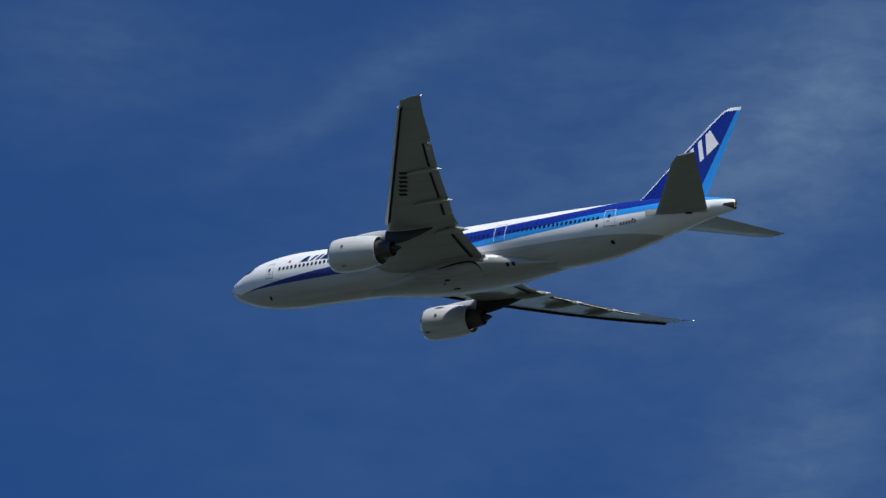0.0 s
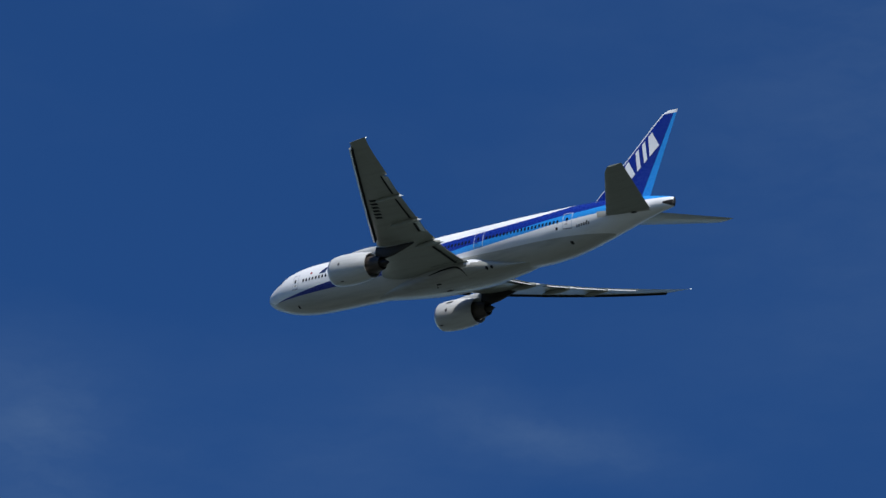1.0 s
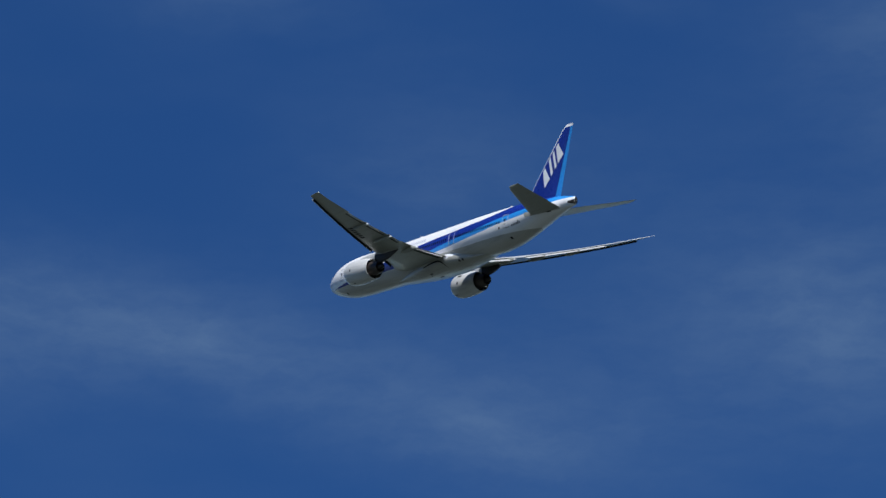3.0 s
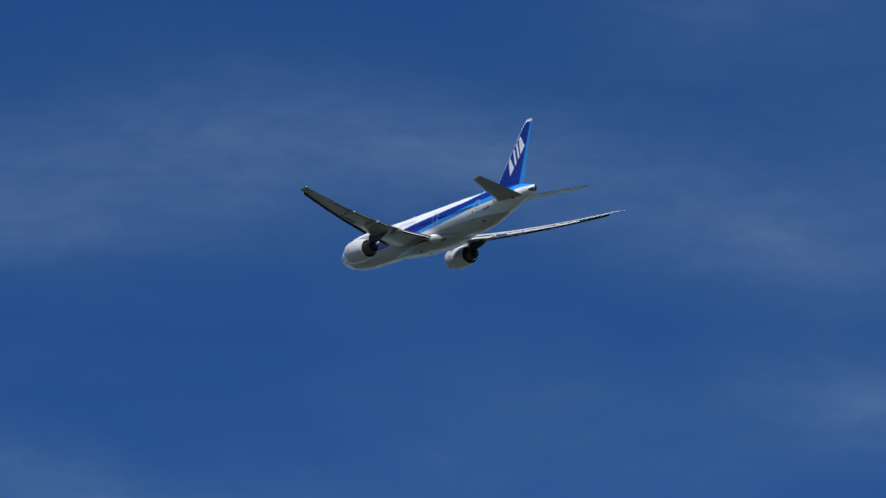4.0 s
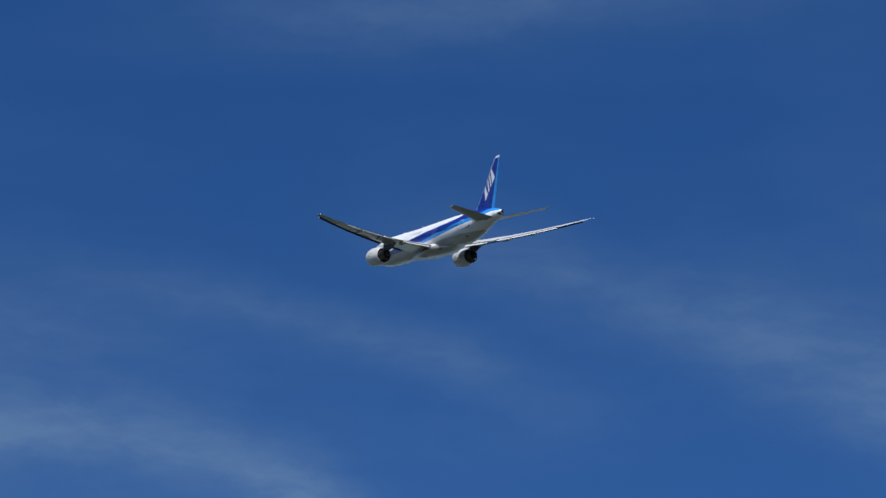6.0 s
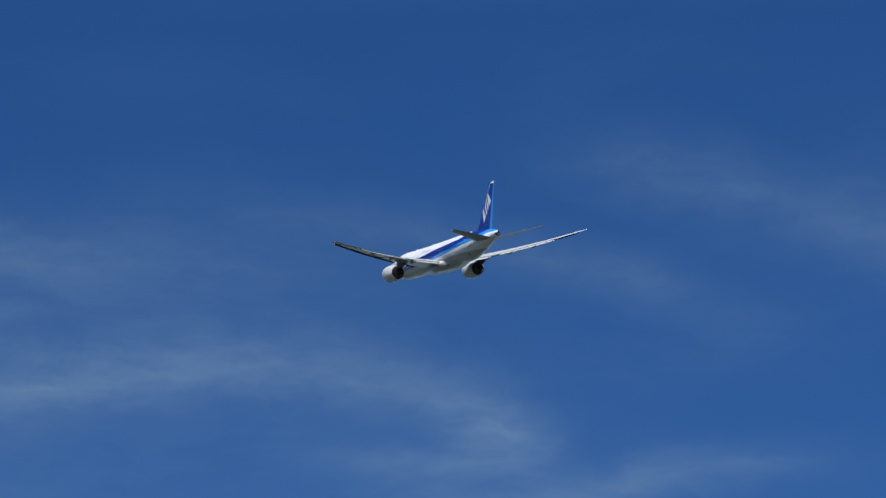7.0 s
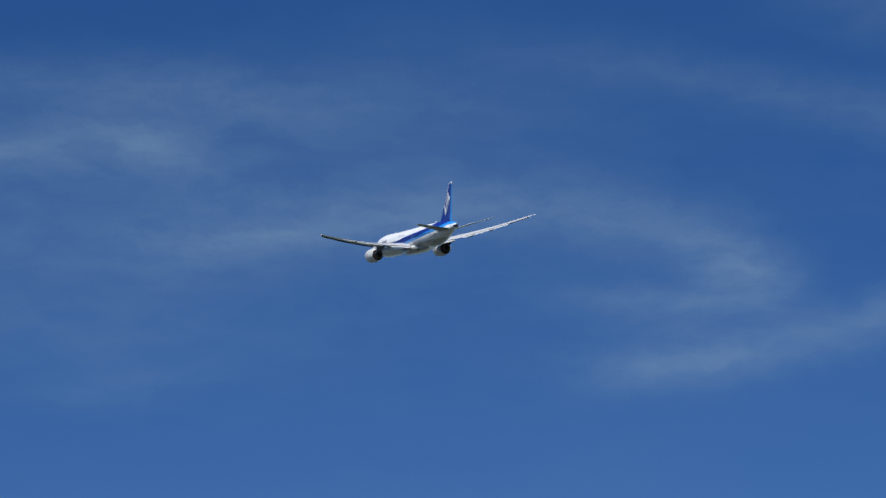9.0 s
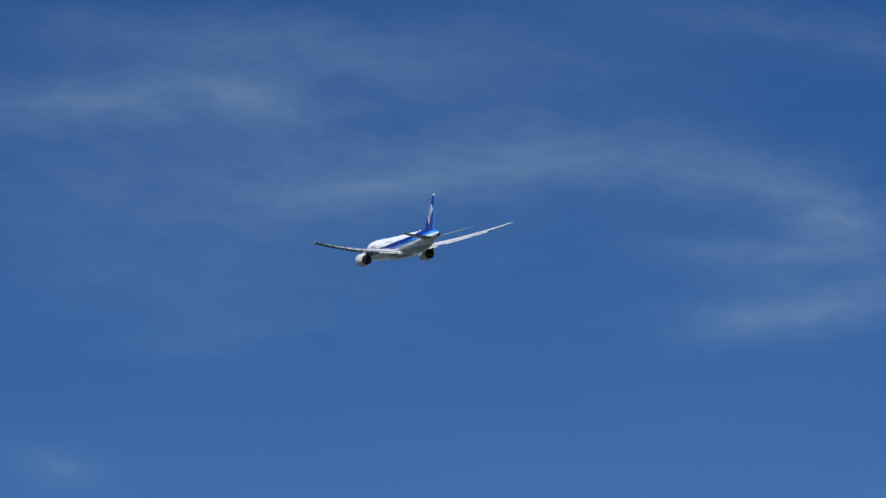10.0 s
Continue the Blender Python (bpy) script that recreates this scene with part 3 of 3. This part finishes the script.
        # black strip along the flap's front, standing for the shade in the gap
        strip = []
        for i in range(6):
            y = y0 + (y1 - y0) * i / 5
            c = wing_te(y) - wing_le(y)
            for back in (wide + .14, wide - .60):
                p = wing_point(y, 1 - back / c, False, side)
                strip.append((p[0], p[1], p[2] + .03))
        part("flap_gap_shade", mesh_of("flap_gap_shade", strip, [(2 * i, 2 * i + 1, 2 * i + 3, 2 * i + 2) for i in range(5)], [BLACK]), w)
        part("flap", sun_topped("flap", v, f), w, "grey trailing edge flap, slightly lowered")
    for y, end, long, r in ((8.9, 36.0, 4.6, .40), (14.16, 36.95, 5.0, .36), (19.36, 38.55, 4.4, .32)):
        rings = []
        for i in range(17):
            q = i / 16
            swell = max(.03, (math.sin(math.pi * min(1, q * 1.02)) ** .62)) if q < .5 else max(.03, (1 - ((q - .5) / .5) ** 2.2))
            s = end - long + long * q
            u = (s - wing_le(y)) / (wing_te(y) - wing_le(y))
            z = wing_point(y, min(.98, u), False, side)[2] - .10 - .34 * max(0, u - .9) * 4 * r
            rings.append([at(s, side * y + r * .62 * swell * math.cos(a * math.tau / 14), z + r * swell * math.sin(a * math.tau / 14) - r * .35) for a in range(14)])
        v, f, _ = loft(rings)
        part("flap_track_fairing", sun_tipped("flap_track_fairing", v, f, 32 - end + .55), w, "pale pointed flap track fairing, end whitened for sunlight")
    # registration under the left wing: plain dark bars
    if side == 1:
        for i in range(6):
            y = 15.75 + i * .68
            s = 31.35 + (y - 15.75) * .585
            quad = []
            for du, dy in ((0, 0), (.95, -.1), (.95, .34), (0, .44)):
                yy, ss = y + dy, s + du
                p = wing_point(yy, (ss - wing_le(yy)) / (wing_te(yy) - wing_le(yy)), False, side)
                quad.append((p[0], p[1], p[2] - .03))
            me = mesh_of("registration_bar", quad, [(0, 1, 2, 3)], [BLACK], smooth=False)
            part("registration_bar", me, w)
    # dark seam of the wing root beside the body
    verts = []
    for i in range(11):
        for y in (3.75, 3.82):
            s = 29.5 + .5 * i
            p = wing_point(y, min(1, (s - wing_le(y)) / (wing_te(y) - wing_le(y))), False, side)
            verts.append((p[0], p[1], p[2] - .02))
    part("panel_seam", mesh_of("panel_seam", verts, [(2 * i, 2 * i + 1, 2 * i + 3, 2 * i + 2) for i in range(10)], [SEAM]), w)
    # tip light on the trailing edge
    p = wing_point(30.3, 1.0, True, side)
    rings = [[(p[0] + .10 - .06 * i, p[1] + .05 * math.sin(math.pi * i / 4) * math.cos(a * math.tau / 8), p[2] + .05 * math.sin(math.pi * i / 4) * math.sin(a * math.tau / 8)) for a in range(8)] for i in range(5)]
    v, f, _ = loft(rings, caps=False)
    part("navigation_light", mesh_of("navigation_light", v, f, [LAMP]), w, "small white tip light")


# ---- airliner: tail ----


def thin_foil(u, t):
    return 5 * t * (.2969 * math.sqrt(max(u, 0)) - .1260 * u - .3516 * u**2 + .2843 * u**3 - .1036 * u**4)


def fin(parent):
    le = smooth_table((1.5, 3.1, 6.4, 9.45, 12.0, 12.5, 12.75), (49.0, 50.95, 54.2, 57.3, 59.9, 60.55, 61.2))
    te = smooth_table((1.5, 2.6, 12.75), (58.85, 59.2, 62.55))
    zs = [1.5, 2.5, 3.1, 4, 5, 6, 7, 8, 9, 10, 11, 12, 12.35, 12.5, 12.62, 12.75]
    rings = []
    for z in zs:
        a, b = le(z), te(z)
        c = b - a
        band = max(.35, 1.15 - .08 * (z - 3)) / c
        us = [0, .02, .05, .38 / c, .50 / c + .04, .25, .35, .5, .65, 1 - band, 1 - band * .5, 1.0]
        us = sorted(us)
        left = [at(a + u * c, thin_foil(u, .095 if z < 12.6 else .05) * c, z) for u in us]
        right = [(p[0], -p[1], p[2]) for p in left]
        rings.append(left + right[-2:0:-1])
    v, f, _ = loft(rings)
    me = mesh_of("tail_fin", v, f, [DARK_BLUE, LIGHT_BLUE, WHITE])
    # material by place along the chord
    for poly in me.polygons:
        c = poly.center
        s, z = 32 - c[0], c[2]
        a, b = le(z), te(z)
        band = max(.35, 1.15 - .08 * (z - 3))
        poly.material_index = 2 if s - a < .36 or z > 12.42 else (1 if b - s < band else 0)
    ob = part("tail_fin", me, parent, "deep blue fin with white leading edge and sky blue rear")
    # airline mark: slanted white shapes climbing the fin, on both sides
    for side in (1, -1):
        for low0, low1, top0, top1 in MARK:
            verts = []
            for i in range(9):
                for j in range(5):
                    b, u = i / 8, j / 4
                    a = (low0 + (top0 - low0) * b) * (1 - u) + (low1 + (top1 - low1) * b) * u
                    s, z = 55.64 + 4.66 * a - 1.1 * b, 4.23 + 4.52 * a + 1.75 * b
                    fore, c = le(z), te(z) - le(z)
                    verts.append(at(s, side * (thin_foil((s - fore) / c, .095) * c + .02), z))
            faces = [(5 * i + j, 5 * i + j + 1, 5 * i + j + 6, 5 * i + j + 5) for i in range(8) for j in range(4)]
            part("airline_mark", mesh_of("airline_mark", verts, faces, [WHITE]), ob)


def tailplane(parent, side):
    rings = []
    for i in range(12):
        q = i / 11
        y = .5 + (10.62 - .5) * q
        a, b = 53.3 + (60.85 - 53.3) * q, 59.8 + (63.25 - 59.8) * q
        if i == 11:
            a += .35
        c, z = b - a, .50 + 1.95 * q
        us = [.5 * (1 - math.cos(math.pi * k / 12)) for k in range(13)]
        up = [at(a + u * c, side * y, z + (u - .5) * c * .065 + thin_foil(u, .09) * c * .9) for u in us]
        lo = [at(a + u * c, side * y, z + (u - .5) * c * .065 - thin_foil(u, .09) * c) for u in us]
        rings.append(up + lo[-2:0:-1])
    v, f, _ = loft(rings)
    ob = part("tailplane", sun_topped("tailplane", v, f), parent, "grey swept tailplane")
    # elevator seam over the surface
    verts = []
    for i in range(13):
        q = .08 + .84 * i / 12
        y = .5 + 10.12 * q
        a, b = 53.3 + 7.55 * q, 59.8 + 3.45 * q
        c = b - a
        for u in (.70, .70 + .05 / c):
            verts.append(at(a + u * c, side * y, .50 + 1.95 * q + (u - .5) * c * .065 + thin_foil(u, .09) * c * .9 + .012))
    part("elevator_seam", mesh_of("elevator_seam", verts, [(2 * i, 2 * i + 1, 2 * i + 3, 2 * i + 2) for i in range(12)], [SEAM]), ob)


def stabiliser_root(parent, side):
    """The grey plate on the hull round the tailplane's root, with a dark slot in its edge."""
    v, f = skin([(53.4, .30), (59.9, .55), (59.7, 1.0), (53.3, 1.0)], side, .015, (14, 4))
    plate = part("root_plate", mesh_of("root_plate", v, f, [FAIRING]), parent)
    v, f = skin([(57.6, .36), (58.3, .40), (58.3, .55), (57.7, .55)], side, .03, (3, 2))
    part("root_slot", mesh_of("root_slot", v, f, [BLACK]), plate)
    v, f = skin([(59.0, .78), (60.1, .92), (60.1, 1.0), (59.0, 1.0)], side, .04, (4, 2))
    part("root_end", mesh_of("root_end", v, f, [WHITE]), plate)


def tail_exhaust(parent):
    """The auxiliary exhaust at the end of the tail cone."""
    v, f = skin([(61.50, 1.16), (62.74, .78), (62.74, 1.52), (61.66, 1.34)], 1, .02, (8, 5))
    part("tail_exhaust", mesh_of("tail_exhaust", v, f, [BLACK]), parent, "black exhaust opening in the tail cone")
    rings = [[at(62.5 + .25 * i, .06 * math.cos(a * math.tau / 8) * (1 - .3 * i), 1.16 + .06 * math.sin(a * math.tau / 8) * (1 - .3 * i)) for a in range(8)] for i in range(2)]
    v, f, _ = loft(rings)
    part("tail_light", mesh_of("tail_light", v, f, [LAMP]), parent, "white tail light")


# ---- airliner: engines ----
ENGINE_S, ENGINE_Y, ENGINE_Z = 19.9, 9.75, -3.10


def spun(rows, y, z, around=40):
    return [[at(ENGINE_S + s, y + r * math.cos(a * math.tau / around), z + r * math.sin(a * math.tau / around)) for a in range(around)] for s, r in rows]


def engine(parent, side):
    y, z = side * ENGINE_Y, ENGINE_Z
    v, f, _ = loft(spun(((1.3, 1.42), (.5, 1.40), (.15, 1.45), (.02, 1.53), (0, 1.58)), y, z), caps=False)
    ob = new("engine")
    ob.parent = parent
    tagged(ob, "grey turbofan hung under the wing on a pylon")
    part("intake_duct", mesh_of("intake_duct", v, f, [NACELLE]), ob)
    v, f, _ = loft(spun(((0, 1.58), (.03, 1.64), (.14, 1.70), (.34, 1.76)), y, z), caps=False)
    part("intake_lip", mesh_of("intake_lip", v, f, [BARE]), ob, "bare metal intake lip")
    v, f, _ = loft(spun(((.34, 1.76), (.8, 1.84), (1.5, 1.89), (2.4, 1.90), (3.4, 1.86), (4.4, 1.75), (5.2, 1.62), (5.75, 1.52), (5.76, 1.47), (5.0, 1.50), (4.2, 1.50)), y, z), caps=False)
    part("nacelle", mesh_of("nacelle", v, f, [NACELLE]), ob, "pale grey fan cowl")
    v, f, _ = loft(spun(((1.3, 1.42), (1.31, .45)), y, z), caps=False)
    part("fan", mesh_of("fan", v, f, [EXHAUST]), ob)
    v, f, _ = loft(spun(((1.31, .45), (1.0, .34), (.75, .18), (.66, .02)), y, z), caps=False)
    part("spinner", mesh_of("spinner", v, f, [SEAM]), ob)
    v, f, _ = loft(spun(((4.2, 1.50), (4.21, 1.1), (4.6, 1.12)), y, z), caps=False)
    part("bypass_duct", mesh_of("bypass_duct", v, f, [EXHAUST]), ob)
    v, f, _ = loft(spun(((4.6, 1.12), (5.0, 1.14), (5.8, 1.08), (6.6, .96), (7.3, .80), (7.31, .74), (6.7, .72)), y, z), caps=False)
    part("core_nozzle", mesh_of("core_nozzle", v, f, [NOZZLE]), ob, "heat-stained metal core nozzle")
    v, f, _ = loft(spun(((6.7, .72), (6.71, .50), (7.3, .46), (7.9, .30), (8.35, .06)), y, z, 24))
    part("exhaust_plug", mesh_of("exhaust_plug", v, f, [EXHAUST]), ob)
    # dark access marks on both cowl sides; the long black one paints a strake's shadow
    for s, a, l, w in (((2.0, 5, .36, .42), (1.6, 150, .36, .42), (1.9, -62, .6, .18)) if side == 1 else ((2.15, 3, .42, .46), (2.3, 39, 1.15, .38), (.95, -52, .7, .2), (1.6, 150, .36, .42))):
        r, aa = 1.9, radians(a)
        if s < 1.45:
            r = 1.885
        verts, faces = [], []
        for i in range(14):
            t = i * math.tau / 14
            b = aa + w / 2 * math.sin(t) / r
            verts.append(at(ENGINE_S + s + l / 2 * math.cos(t), y + r * 1.005 * math.cos(b), z + r * 1.005 * math.sin(b)))
        part("cowl_mark", mesh_of("cowl_mark", verts, [tuple(range(14))], [BLACK if l > 1 else SEAM], smooth=False), ob)
    # pylon
    rings = []
    for s, low, high, half in ((21.6, -1.35, -1.20, .04), (22.4, -1.45, -1.02, .20), (23.6, -1.6, -.88, .27), (25.0, -1.8, -.80, .29), (26.2, -2.1, -.85, .29), (27.6, -2.6, -1.0, .28), (29.0, -2.35, -1.1, .24), (30.4, -1.92, -1.15, .16), (31.9, -1.45, -1.2, .05)):
        ring = []
        for a in range(12):
            t = a * math.tau / 12
            c_, d_ = math.cos(t), math.sin(t)
            ring.append(at(s, y + half * math.copysign(abs(c_) ** .6, c_), (low + high) / 2 + (high - low) / 2 * math.copysign(abs(d_) ** .6, d_)))
        rings.append(ring)
    v, f, _ = loft(rings)
    me = mesh_of("pylon", v, f, [NACELLE, EXHAUST])
    for poly in me.polygons:
        poly.material_index = 1 if 32 - poly.center[0] > 25.9 and poly.center[2] < -1.3 else 0
    part("pylon", me, ob, "grey pylon, soot-dark behind the engine")


def airliner():
    ob = tagged(new("airliner"), "white and blue twin-engined jet airliner climbing in a banked turn", "airplane")
    body = fuselage(ob)
    fittings(body, ob)
    belly_fairing(ob)
    for side in (1, -1):
        wing(ob, side)
        tailplane(ob, side)
        stabiliser_root(ob, side)
        engine(ob, side)
    fin(ob)
    tail_exhaust(ob)
    return ob


plane = airliner()

# ---- flight ----


def motions():
    walk(plane, [
        (0, pose(-18.95, 332.17, 252.09, -8.81, -11.93, 155.25)),
        (0.5, pose(-56.34, 350.58, 255.29, -9.20, -12.17, 155.43)),
        (1, pose(-93.99, 368.87, 258.64, -9.57, -12.43, 155.59)),
        (1.5, pose(-131.89, 387.03, 262.15, -9.94, -12.70, 155.69)),
        (2, pose(-170.06, 405.06, 265.81, -10.24, -12.96, 155.72)),
        (2.5, pose(-208.49, 422.97, 269.62, -10.37, -13.14, 155.70)),
        (3, pose(-247.18, 440.75, 273.59, -10.29, -13.18, 155.64)),
        (3.5, pose(-286.13, 458.41, 277.71, -10.05, -13.14, 155.57)),
        (4, pose(-325.34, 475.94, 281.99, -9.77, -13.08, 155.55)),
        (4.5, pose(-364.81, 493.34, 286.41, -9.53, -13.05, 155.59)),
        (5, pose(-404.54, 510.62, 291.00, -9.38, -13.07, 155.69)),
        (5.5, pose(-444.54, 527.77, 295.73, -9.34, -13.12, 155.86)),
        (6, pose(-484.79, 544.80, 300.62, -9.44, -13.23, 156.07)),
        (6.5, pose(-525.30, 561.71, 305.66, -9.67, -13.37, 156.35)),
        (7, pose(-566.08, 578.48, 310.85, -9.98, -13.53, 156.69)),
        (7.5, pose(-607.11, 595.14, 316.20, -10.32, -13.67, 157.09)),
        (8, pose(-648.41, 611.66, 321.70, -10.65, -13.73, 157.54)),
        (8.5, pose(-689.97, 628.06, 327.36, -10.93, -13.74, 158.04)),
        (9, pose(-731.79, 644.34, 333.17, -11.16, -13.71, 158.59)),
        (9.5, pose(-773.86, 660.49, 339.13, -11.33, -13.66, 159.17)),
        (10, pose(-816.20, 676.51, 345.24, -11.48, -13.59, 159.78)),
    ])


motions()
